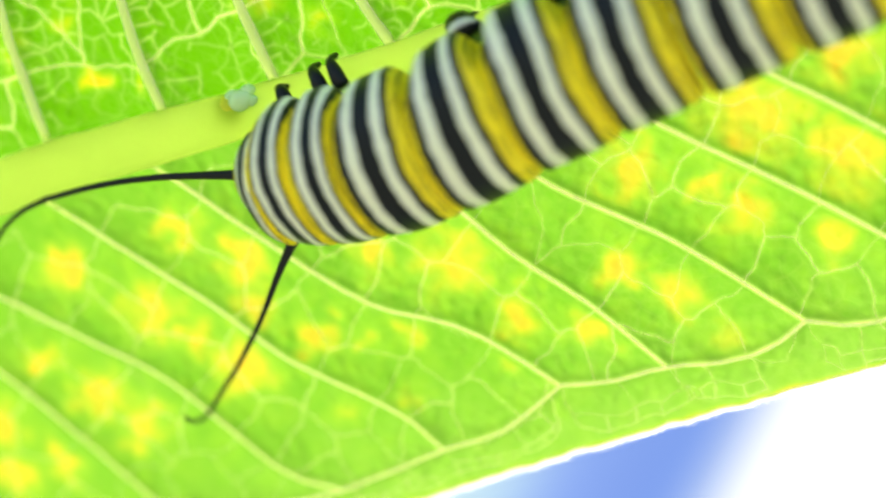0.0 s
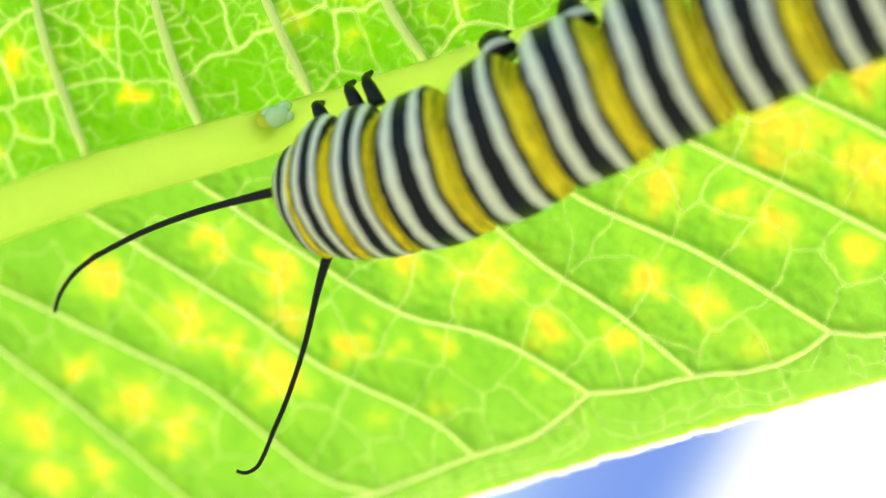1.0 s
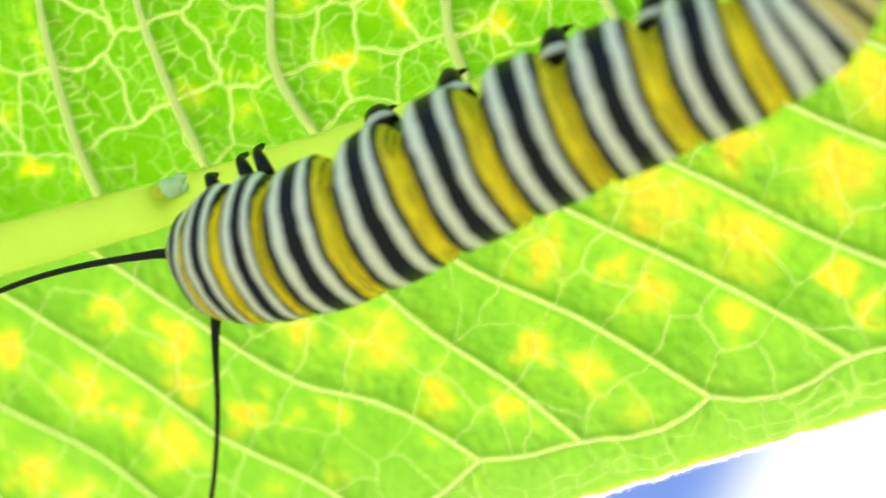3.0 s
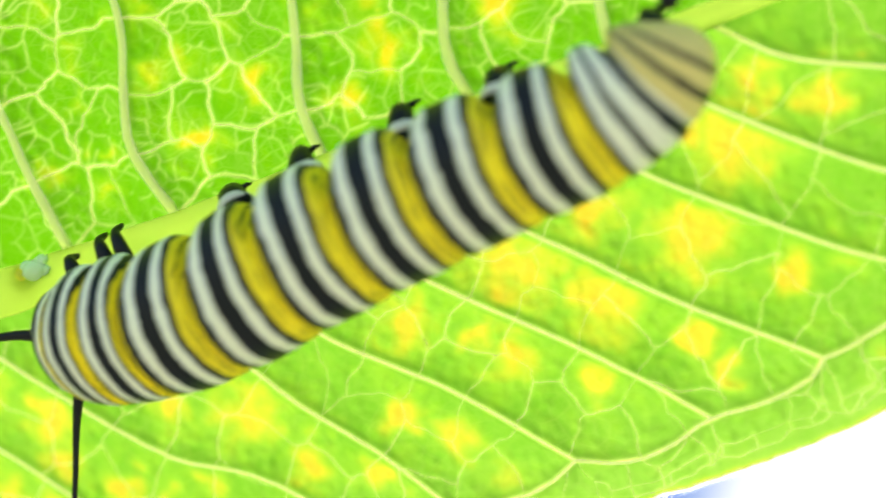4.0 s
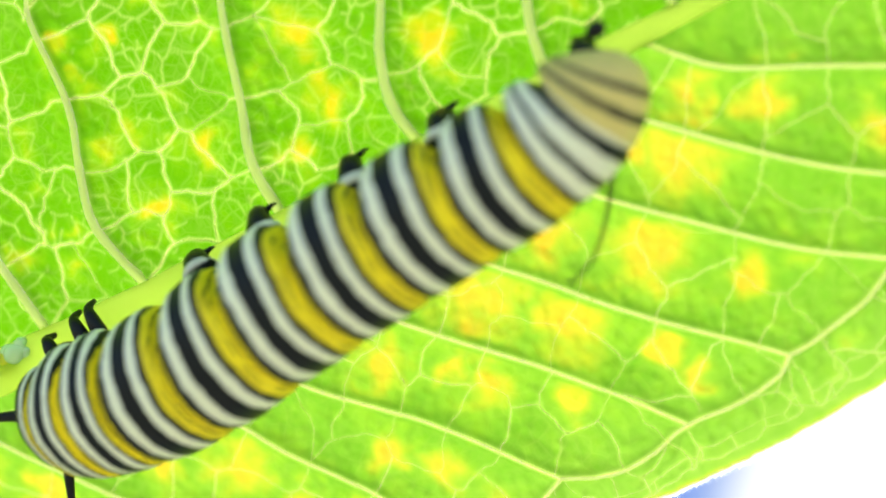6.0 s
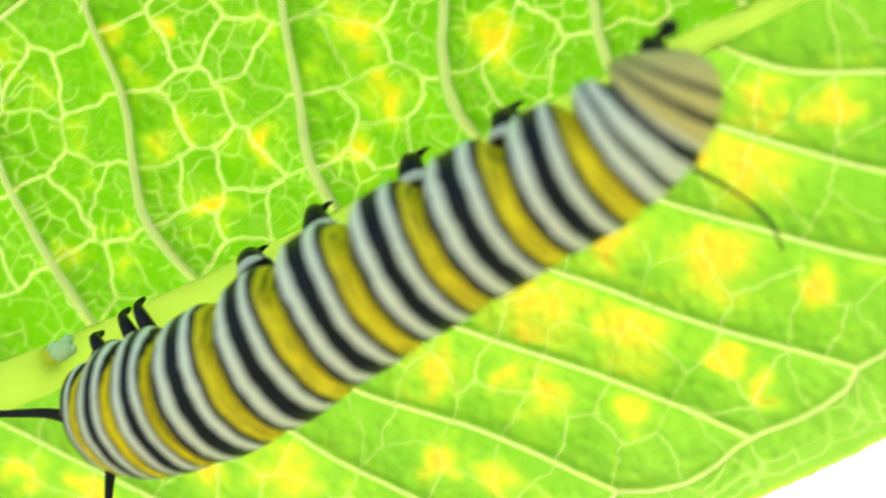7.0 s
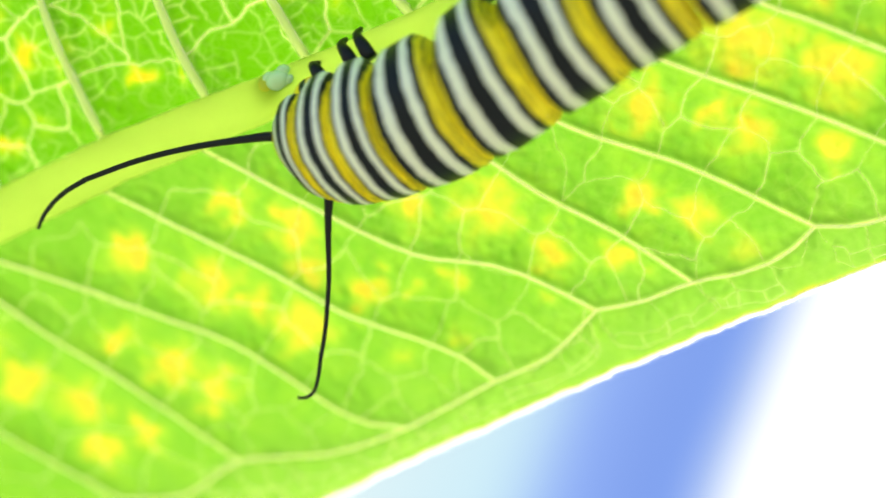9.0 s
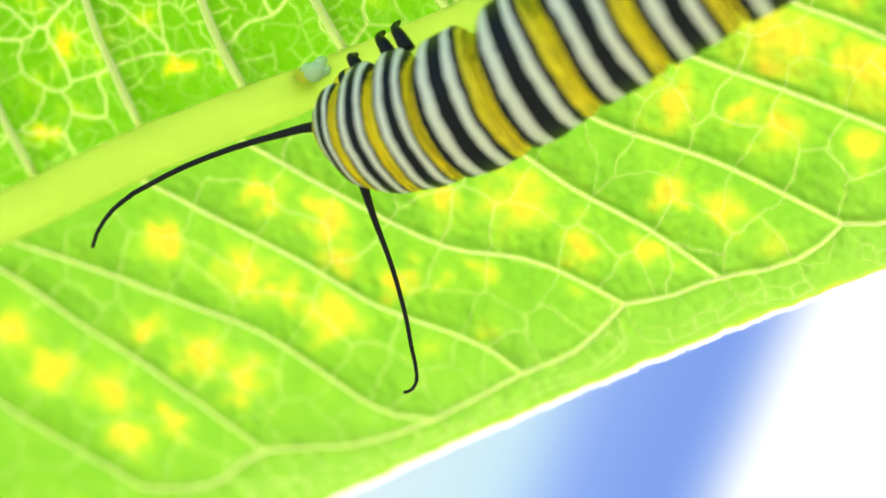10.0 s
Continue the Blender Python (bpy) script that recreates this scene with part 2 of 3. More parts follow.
def smooth_line(pts, step=0.5):
    """A Catmull-Rom line through the points, as an array with about that step."""
    p = np.array(pts, float)
    p = np.vstack([2 * p[0] - p[1], p, 2 * p[-1] - p[-2]])
    out = []
    for i in range(1, len(p) - 2):
        n = max(2, int(np.linalg.norm(p[i + 1] - p[i]) / step))
        for k in range(n):
            t = k / n
            out.append(0.5 * (2 * p[i] + (p[i + 1] - p[i - 1]) * t + (2 * p[i - 1] - 5 * p[i] + 4 * p[i + 1] - p[i + 2]) * t * t
                              + (3 * p[i] - p[i - 1] - 3 * p[i + 1] + p[i + 2]) * t ** 3))
    out.append(p[-2])
    return np.array(out)


def tube(bm, line, radii, sides=10, squash=1.0, cap=True):
    """A tube of changing radius along a 3D line in millimetres."""
    line = [Vector(q) for q in line]
    rings = []
    for i, q in enumerate(line):
        d = (line[min(i + 1, len(line) - 1)] - line[max(i - 1, 0)]).normalized()
        up = Vector((0, 0, 1)) if abs(d.z) < 0.95 else Vector((1, 0, 0))
        a = d.cross(up).normalized()
        b = a.cross(d)
        r = radii[i]
        rings.append([bm.verts.new((q + a * r * math.cos(t) + b * r * squash * math.sin(t)) * MM)
                      for t in (2 * math.pi * k / sides for k in range(sides))])
    for r0, r1 in zip(rings, rings[1:]):
        for k in range(sides):
            bm.faces.new((r0[k], r0[(k + 1) % sides], r1[(k + 1) % sides], r1[k]))
    if cap:
        bm.faces.new(rings[0][::-1])
        bm.faces.new(rings[-1])
    return rings


def ridge(bm, line, radii, sides=8, squash=0.7, sink=0.35):
    """A raised half-round rib along a 3D line in millimetres, open towards the sheet it stands on."""
    line = [Vector(q) for q in line]
    rows = []
    for i, q in enumerate(line):
        d = (line[min(i + 1, len(line) - 1)] - line[max(i - 1, 0)]).normalized()
        a = d.cross(Vector((0, 0, 1))).normalized()
        rows.append([bm.verts.new((q + a * radii[i] * math.cos(t) + Vector((0, 0, radii[i] * (squash * math.sin(t) - sink)))) * MM)
                     for t in (math.pi * k / sides for k in range(sides + 1))])
    for r0, r1 in zip(rows, rows[1:]):
        for k in range(sides):
            bm.faces.new((r0[k], r0[k + 1], r1[k + 1], r1[k]))


# ---- unseen bounce ground and far sky ----
def build_setting():
    # the ground is never in view; added pale to reflect light onto the caterpillar
    bm = bmesh.new()
    bmesh.ops.create_grid(bm, x_segments=40, y_segments=40, size=400)
    for v in bm.verts:
        v.co.z = 0.05 * noise.noise(v.co * 0.05)
    g = part("ground", bm, MAT_BOUNCE_GROUND, None)
    tagged(g, "unseen pale ground sheet added below the leaf to bounce light up", "ground", kind="structure")
    bm = bmesh.new()
    bmesh.ops.create_grid(bm, x_segments=24, y_segments=12, size=1.0)
    for v in bm.verts:
        v.co = Vector((v.co.x * 2.6, v.co.y * 1.5, -0.06 * v.co.x ** 2))
    b = part("backdrop", bm, backdrop_material(), None)
    tagged(b, "blurred bright white cloud and blue sky beyond the leaf", "sky", kind="structure")
    b.matrix_world = Matrix.Translation((0, 0, 1.2)) @ pose(0, 0, 0, 25 - 0) @ Matrix.Translation((0.4, 4.0, -0.3)) @ pose(0, 0, 0, 90)


# ---- the leaf ----
LOWER_VEINS = [
    [(-38, 0.8), (-34, -8), (-30, -15), (-27, -20)],
    [(-29, 1.2), (-26.5, -1), (-23.3, -7.2), (-21.2, -10.7), (-18.9, -15.4), (-16.5, -20.5)],
    [(-25, 0.8), (-20.6, -3.3), (-16, -8), (-11.7, -12.6), (-7.2, -20.2), (-4, -22.5)],
    [(-14, 0.6), (-11, -3.4), (-6.6, -9.1), (-3.6, -13.5), (1.4, -18.5), (3.2, -21.6)],
    [(-6.8, 0.4), (-1.4, -7), (2.4, -11.6), (7.3, -14.8), (11.3, -19.6)],
    [(4.5, 0.4), (9.5, -8.2), (11.7, -11.8), (14.4, -15.3), (17.4, -20.2)],
    [(9.0, 0.4), (14.1, -7.6), (20, -13.4), (25.3, -19.8)],
    [(15, 0.4), (20.9, -6.7), (25.5, -11.3), (30, -16), (33.3, -20)],
    [(21.5, 0.4), (27.4, -6.4), (29.9, -8.9), (33.5, -12.8), (38.5, -17.3), (40.1, -18.8)],
    [(29, 0.4), (34.4, -5.6), (39.2, -10.1), (43.4, -13.8), (47.5, -16.5)],
    [(35.5, 0.4), (38.8, -3.3), (45.9, -9.9), (52, -14)],
    [(40.7, 0.4), (43.9, -2.9), (49, -5.6), (57, -10)],
    [(49, 0.4), (54, -3.5), (61, -6)],
]
UPPER_VEINS = [
    [(-38, 2), (-38, 9), (-36, 16)],
    [(-29, 2.2), (-28.5, 9), (-27, 15), (-24, 20)],
    [(-20.7, 2.2), (-20.3, 8.4), (-19.5, 15), (-17, 20.5)],
    [(-12.1, 2.2), (-12.1, 5.3), (-11.8, 8.7), (-11.4, 11.6), (-10, 18), (-8, 21)],
    [(-4.6, 2), (-4.8, 5.4), (-4.6, 8.4), (-3.5, 15), (-1, 21)],
    [(2.2, 1.6), (1.8, 8.6), (2, 13), (4, 20)],
    [(9.2, 1.4), (8.2, 5.8), (9.1, 9.3), (10.4, 12.7), (11, 18.7), (13, 21)],
    [(18.4, 1.2), (18.3, 4.6), (19.4, 8), (21.1, 13.4), (24, 20)],
    [(27.4, 1.2), (27, 4), (27.9, 7), (29.1, 9.1), (33, 17)],
    [(35.4, 1.1), (35.6, 2.8), (36.3, 5.3), (40, 14)],
    [(43, 1), (45, 6), (49, 13)],
    [(51, 1), (53, 4), (56, 8)],
]
LOOPS = [
    [(-27, -20), (-22, -21.5), (-16.5, -20.5), (-10, -22.3), (-4, -22.5), (3.2, -21.6), (7, -21.4), (11.3, -19.6)],
    [(11.3, -19.6), (14.5, -20.2), (17.4, -20.2), (20.3, -20.8), (22.8, -20.8), (25.3, -19.8)],
    [(25.3, -19.8), (28, -20.9), (30.9, -20.7), (33.3, -20), (36.6, -20.1), (39.2, -19.6), (40.1, -18.8)],
    [(40.1, -18.8), (41.6, -18.7), (45.2, -17.8), (47.5, -16.5), (52, -14), (57, -10)],
    [(-27, 18), (-17, 20.5), (-8, 21), (4, 20), (13, 21), (24, 20), (33, 17), (40, 14), (49, 13), (56, 8)],
]
# yellow mottling: x, y, radius
BLOTCHES_TIP = [
    (26, -8, 2.3), (30, -12, 1.9), (40, -6, 2.4), (36, -10, 1.9), (31, -7, 1.5), (19, -9, 1.4), (24, -13, 1.3), (23, -11, 0.9),
    (28, -16, 1.2), (42, -3.5, 1.2), (45, -5.5, 1.2), (40, -14, 1.2), (8, -11, 1.7), (17, -14, 1.0), (50, -10, 1.2), (14, -17, 1.1),
    (10, -15, 1.2), (19, -16.5, 1.0), (34, -15.5, 1.0), (12, 5, 1.0), (24, 10, 1.3), (31, 6, 1.3), (24, 6, 1.2), (16, 7, 1.0),
    (21, 4, 0.9), (11, 16, 0.7), (14, 15, 0.7), (37, -4.5, 1.0), (35, -18, 0.8),
]
BLOTCHES_BASE = [
    (-15, -4, 1.3), (-11, -8, 1.5), (-4, -7, 1.5), (-7, -13, 1.6), (-20, -9, 1.0), (-17, -12, 1.5), (-15, -15, 1.5), (-28, -9, 1.5),
    (-25, -12, 1.6), (-22, -16, 1.1), (-29, -5, 1.5), (-7, -4, 1.0), (-14, 10, 0.9), (-2, -13, 1.0), (-18, 6, 0.7), (-8, 6, 0.6),
    (-9, -10.5, 1.0), (-26, -16, 1.3), (-4.5, -10, 1.0), (3.5, -9, 1.0),
]


def half_width(x):
    if x > 32:
        return 23.6 * math.sqrt(max(0.0, 1 - ((x - 32) / 37) ** 2.3))
    if x < -4:
        return (25.0 + 0.10 * (-4 - x)) * math.sqrt(max(0.0, 1 - ((-4 - x) / 48) ** 4))
    return 23.6 + 1.4 * (1 - (x + 4) / 36) ** 2


def rib_line(x):
    """Centre and half width of the midrib."""
    return (np.interp(x, [-52, -25, -12, -5, 0, 10, 40, 69], [2.4, 2.1, 2.0, 1.45, 1.1, 0.75, 0.75, 0.0]),
            np.interp(x, [-52, -25, -5, 5, 25, 40, 46, 69], [1.9, 1.65, 1.5, 1.15, 0.85, 0.72, 0.55, 0.1]))


def nearest(points, lines):
    """Least distance from each of the points to a set of lines, and how far along that line, 0 to 1."""
    best = np.full(len(points), 1e9)
    along = np.zeros(len(points))
    for ln in lines:
        for i in range(len(ln) - 1):
            a, d = ln[i], ln[i + 1] - ln[i]
            t = np.clip(((points - a) @ d) / max(d @ d, 1e-9), 0, 1)
            q = np.linalg.norm(points - a - t[:, None] * d, axis=1)
            m = q < best
            best[m], along[m] = q[m], ((i + t) / (len(ln) - 1))[m]
    return best, along


def net_edges(rng, half, sx, sy, jitter, veins=(), clear=2.5):
    """The mesh of small veins between the side veins: the borders of scattered cells."""
    from mathutils.geometry import delaunay_2d_cdt
    seeds = []
    row = 0
    y = 0.8
    while y < 30:
        x = -46.0 + (row % 2) * sx / 2
        while x < 70:
            px, py = x + rng.uniform(-jitter, jitter) * sx, y + rng.uniform(-jitter, jitter) * sy
            if py < half_width(px) + 3.0:
                seeds.append(Vector((px, half * py)))
            x += sx
        y += sy * 0.866
        row += 1
    if veins:
        # cells that abut on the larger veins: seeds in mirrored pairs along them
        away, _ = nearest(np.array([tuple(q) for q in seeds]), veins)
        seeds = [q for q, d in zip(seeds, away) if d > clear]
        for ln in veins:
            pace = np.linalg.norm(ln[-1] - ln[0]) / max(len(ln) - 1, 1)
            k = rng.uniform(0.3, 1.2) * clear / pace
            while k < len(ln) - 2:
                a, d = ln[int(k)], ln[int(k) + 1] - ln[int(k)]
                off = np.array((-d[1], d[0])) / max(np.linalg.norm(d), 1e-6) * rng.uniform(0.52, 0.76) * clear
                seeds += [Vector(a + off), Vector(a - off)]
                k += rng.uniform(1.2, 2.1) * clear / pace
    verts, _, faces, *_ = delaunay_2d_cdt(seeds, [], [], 0, 1e-5)
    centres, by_edge = [], {}
    for f in faces:
        a, b, c = (verts[i] for i in f)
        d = 2 * (a.x * (b.y - c.y) + b.x * (c.y - a.y) + c.x * (a.y - b.y))
        if abs(d) < 1e-6:
            centres.append((a + b + c) / 3)
        else:
            ux = (a.length_squared * (b.y - c.y) + b.length_squared * (c.y - a.y) + c.length_squared * (a.y - b.y)) / d
            uy = (a.length_squared * (c.x - b.x) + b.length_squared * (a.x - c.x) + c.length_squared * (b.x - a.x)) / d
            centres.append(Vector((ux, uy)))
        for i in range(3):
            by_edge.setdefault(tuple(sorted((f[i], f[(i + 1) % 3]))), []).append(len(centres) - 1)
    for pair in by_edge.values():
        if len(pair) == 2:
            a, b = centres[pair[0]], centres[pair[1]]
            if min(half * (p.y - rib_line(p.x)[0]) for p in (a, b)) < 0.3:
                continue
            if 0.15 < (a - b).length < 1.6 * sx and max(abs(a.y) - half_width(a.x), abs(b.y) - half_width(b.x)) < -0.35:
                yield a, b


def margin_net(rng, loops, half):
    """Two rows of small arches between the looping veins and the leaf's edge."""
    for ln in loops:
        tips, k = [], rng.uniform(0, 2)
        while k < len(ln) - 1:
            foot = Vector(ln[int(k)])
            gap = half_width(foot.x) - abs(foot.y)
            if gap > 1.2:
                tips.append((foot, foot + Vector((rng.uniform(-0.5, 0.7), half * gap * rng.uniform(0.42, 0.60))), gap))
            k += rng.uniform(2.6, 4.6)
        for foot, tip, _ in tips:
            yield foot, tip
        for (_, a, gap), (_, b, _) in zip(tips, tips[1:]):
            m = (a + b) / 2 + Vector((0, half * gap * 0.10))
            yield a, m
            yield m, b
            n = m + Vector((rng.uniform(-0.2, 0.2), half * gap * 0.20))
            yield m, n
            for p in (a, b):
                o = p + Vector((0, half * gap * 0.24))
                yield p, o
                yield o, n


def wander(q):
    """Shifts the points of a line by a slow drift, so that no vein runs straight."""
    return q + np.array([[0.45 * noise.noise(Vector((x * 0.45, y * 0.45, 11.0))) + 0.22 * noise.noise(Vector((x * 1.3, y * 1.3, 21.0))),
                          0.45 * noise.noise(Vector((x * 0.45, y * 0.45, 31.0))) + 0.22 * noise.noise(Vector((x * 1.3, y * 1.3, 41.0)))] for x, y in q])


def puff(d):
    """How far the sheet sinks away between the veins."""
    return 0.38 * (1 - np.exp(-(d / 1.3) ** 2)) + 0.24 * (1 - np.exp(-(d / 0.36) ** 2))


def waves(x, y):
    return 0.18 + 0.16 * noise.noise(Vector((x * 0.35, y * 0.35, 3.0))) + 0.05 * noise.noise(Vector((x * 1.3, y * 1.3, 8.0)))


def build_leaf():
    rng = random.Random(5)
    leaf = thing("milkweed_leaf", "bright green backlit milkweed leaf with pale veins and yellow mottling", "leaf")
    side = {1: [smooth_line(v, 0.8) for v in UPPER_VEINS], -1: [smooth_line(v, 0.8) for v in LOWER_VEINS]}
    loops = {1: [smooth_line(LOOPS[-1], 0.8)], -1: [smooth_line(v, 0.8) for v in LOOPS[:-1]]}
    blots = np.array(BLOTCHES_TIP + BLOTCHES_BASE, float)
    extra = [(rng.uniform(-45, 60), rng.choice((-1, 1, 1)) * rng.uniform(4, 20), rng.uniform(0.4, 1.0)) for _ in range(110)]
    blots = np.vstack([blots, np.array(extra)])
    strength = np.r_[np.ones(len(blots) - 110), np.full(110, 0.55)]
    strength[blots[:, 1] < 0] *= 0.88
    strength[blots[:, 1] > 0] *= 0.8
    for s in (-1, 1):
        cols, rows = 820, 204
        xs = np.linspace(-51, 68.4, cols)
        centre, wide = rib_line(xs)
        inner = centre + s * wide * 0.55
        outer = s * np.array([max(half_width(x) + 0.16 * noise.noise(Vector((x * 0.7, 3.0, s))) + 0.05 * noise.noise(Vector((x * 2.3, 9.0, s))), 0.35) for x in xs])
        outer = np.where(s * (outer - inner) < 0.05, inner + s * 0.05, outer)
        part_of = np.linspace(0, 1, rows)
        py = inner[:, None] + (outer - inner)[:, None] * part_of
        px = np.repeat(xs[:, None], rows, 1)
        flat = np.stack([px.ravel(), py.ravel()], 1)
        d1, a1 = nearest(flat, [np.vstack([q[::2], q[-1:]]) for q in side[s]])
        d2, _ = nearest(flat, [np.vstack([q[::2], q[-1:]]) for q in loops[s]])
        size = 0.33 if s > 0 else 0.115
        vein = np.maximum((0.5 if s > 0 else 0.85) * np.exp(-(d1 / np.maximum(size * (1 - 0.6 * a1) * 0.85, 0.105)) ** 2), 0.7 * np.exp(-(d2 / 0.13) ** 2))
        ragged = np.array([noise.noise(Vector((x * 1.9, y * 1.9, 2.5))) for x, y in flat])
        pillow = puff(np.minimum(d1, d2 * 1.3) * (1 + 0.45 * ragged))
        # small veins: pale lines in the sheet, each with a fine raised ridge on it
        bm = bmesh.new()
        net = np.zeros((cols, rows))
        coarse = [(a, b, 1.0) for a, b in net_edges(rng, s, 3.9 if s > 0 else 5.6, 3.4 if s > 0 else 4.4, 0.40, side[s] + loops[s])]
        lines = [np.linspace(a, b, max(3, int((a - b).length / 0.35))) for a, b, _ in coarse]
        small = []
        if s > 0:
            fine = list(net_edges(rng, s, 1.7, 1.45, 0.38, side[s] + loops[s] + lines, 0.85))
            away, _ = nearest(np.array([(a + b) / 2 for a, b in fine]), side[s] + loops[s] + lines)
            small = [(a, b, 0.0) for (a, b), d in zip(fine, away) if d > 0.22]
        fringe = [(a, b, 0.9) for a, b in margin_net(rng, loops[s], s)]
        for a, b, main in coarse + small + fringe:
            bend = (0.09 if main else 0.14) * (a - b).length
            m = (a + b) / 2 + Vector((rng.uniform(-bend, bend), rng.uniform(-bend, bend)))
            q = wander(smooth_line([tuple(a), tuple(m), tuple(b)], 0.3))
            a, b = Vector(q[0]), Vector(q[-1])
            patch = noise.noise(Vector((m.x * 0.16, m.y * 0.16, 4.0 + s)))
            knot = 0.0
            if main:
                dn, _ = nearest(q, side[s])
                d2n, _ = nearest(q, loops[s])
                if np.minimum(dn, d2n).max() < 0.5:
                    continue
                force = max(0.25, min(1.0, 0.85 + 0.5 * patch + rng.uniform(-0.4, 0.15))) * (0.70 if s > 0 else 0.34) * main
                knot = 0.8 * force * rng.uniform(0.5, 1.2)
                dn = np.minimum(dn, d2n * 1.3)
                pil = puff(dn)
                ridge(bm, [(x, y, height(x, y) + waves(x, y) - p + 0.03) for (x, y), p in zip(q, pil)],
                      [0.06 * force * (1 + 0.5 * noise.noise(Vector((x * 2.0, y * 2.0, 7)))) for x, y in q], 4, 0.5, 0.1)
            else:
                # the finest veinlets show in patches, and many end freely inside a cell
                if rng.random() < 0.25:
                    q = q[:max(2, len(q) // 2)]
                force = max(0.03, min(0.30, 0.17 + 0.35 * patch + rng.uniform(-0.10, 0.08)))
            wide_line = (0.105 if s > 0 else 0.082) if main else 0.095
            i0, i1 = np.searchsorted(xs, (q[:, 0].min() - 0.5, q[:, 0].max() + 0.5))
            if i1 > i0:
                span = (outer[i0:i1] - inner[i0:i1])
                share = np.stack([(q[:, 1].min() - inner[i0:i1]) / span, (q[:, 1].max() - inner[i0:i1]) / span])
                j0 = max(0, int(share.min() * (rows - 1)) - 4)
                j1 = min(rows, int(share.max() * (rows - 1)) + 6)
                if j1 <= j0:
                    continue
                spot = np.stack([px[i0:i1, j0:j1].ravel(), py[i0:i1, j0:j1].ravel()], 1)
                dd, _ = nearest(spot, [q])
                mark = force * np.exp(-(dd / wide_line) ** 2)
                if knot:
                    mark = np.maximum(mark, knot * np.exp(-(np.hypot(spot[:, 0] - b.x, spot[:, 1] - b.y) / 0.20) ** 2))
                net[i0:i1, j0:j1] = np.maximum(net[i0:i1, j0:j1], mark.reshape(i1 - i0, j1 - j0))
        fine_net = part("vein_net", bm, MAT_VEIN, leaf)
        tagged(fine_net, kind="stuff")
        vein = np.maximum(vein, net.ravel())
        sway = np.array([(noise.noise(Vector((x * 0.75, y * 0.75, 1.7))), noise.noise(Vector((x * 0.75, y * 0.75, 6.1)))) for x, y in flat])
        bx, by = flat[:, 0] + 1.2 * sway[:, 0], flat[:, 1] + 1.2 * sway[:, 1]
        yel = np.zeros(len(flat))
        for (cx, cy, cr), st in zip(blots, strength):
            q = np.hypot(bx - cx, by - cy) / (cr * 1.06)
            yel = np.maximum(yel, st * np.exp(-(q * 0.85) ** 1.8))
        yel = yel * np.clip(d1 / 0.55, 0, 1) - (0.06 if s > 0 else 0.0)
        edge = np.repeat(np.abs(outer)[:, None], rows, 1).ravel() - np.abs(flat[:, 1])
        yel = yel + 0.7 * np.exp(-(edge / 0.3) ** 2)
        tone = np.clip(1 - edge / 8.0, 0, 1) ** 1.3 * (0.4 if s < 0 else 0.3) + (0.34 if s < 0 else 0.0)
        lip = np.exp(-((np.abs(py - centre[:, None]) - wide[:, None]) / 0.9) ** 2).ravel()
        z = np.array([height(x, y) + waves(x, y) for x, y in flat]) - pillow + 0.15 * lip - 0.12 * np.exp(-edge / 0.5)
        co = np.stack([flat[:, 0], flat[:, 1], z], 1)
        idx = np.arange(cols * rows).reshape(cols, rows)
        quads = np.stack([idx[:-1, :-1], idx[1:, :-1], idx[1:, 1:], idx[:-1, 1:]], 2).reshape(-1, 4)
        me = bpy.data.meshes.new("blade")
        me.from_pydata((co * MM).tolist(), [], (quads if s > 0 else quads[:, ::-1]).tolist())
        me.polygons.foreach_set("use_smooth", [True] * len(me.polygons))
        at = me.color_attributes.new("mottle", "FLOAT_COLOR", "POINT")
        at.data.foreach_set("color", np.stack([yel, vein, np.minimum(tone, 1.0), np.full(len(flat), 1.0 if s > 0 else 0.5)], 1).ravel())
        me.materials.append(MAT_BLADE)
        blade = new("blade", me)
        blade.parent = leaf
        rim = [Vector(q) for q in co.reshape(cols, rows, 3)[3:-3, -1]]
        bm = bmesh.new()
        lip_in = [bm.verts.new((q + Vector((0, -s * 0.10, 0.05))) * MM) for q in rim]
        lip_mid = [bm.verts.new((q + Vector((0, s * 0.04, 0.08))) * MM) for q in rim]
        lip_out = [bm.verts.new((q + Vector((0, s * (0.18 + 0.09 * noise.noise(q * 2.2) + rng.uniform(-0.03, 0.03)), 0.0))) * MM) for q in rim]
        for r0, r1 in ((lip_in, lip_mid), (lip_mid, lip_out)):
            for k in range(len(rim) - 1):
                bm.faces.new((r0[k], r0[k + 1], r1[k + 1], r1[k]))
        part("margin", bm, MAT_EDGE, leaf, "pale downy leaf margin")
        bm = bmesh.new()
        for q in rim:
            for _ in range(3):
                p0 = q + Vector((rng.uniform(-0.25, 0.25), 0, rng.uniform(-0.05, 0.05)))
                p1 = p0 + Vector((rng.uniform(-0.2, 0.2), s * rng.uniform(0.18, 0.44), rng.uniform(-0.1, 0.15)))
                side_step = Vector((0.022, 0, 0))
                bm.faces.new([bm.verts.new(v * MM) for v in (p0 - side_step, p0 + side_step, p1)])
        tagged(part("down", bm, MAT_EDGE, leaf), kind="stuff")
        for ln in side[s]:
            bm = bmesh.new()
            n = len(ln)
            ridge(bm, [(x, y, height(x, y) + waves(x, y)) for x, y in ln],
                  [size * (1 - 0.62 * k / n) * (1 + 0.26 * noise.noise(Vector((ln[k][0] * 1.1, ln[k][1] * 1.1, 1)))) for k in range(n)], 10, 0.6, 0.15)
            part("side_vein", bm, MAT_VEIN, leaf)
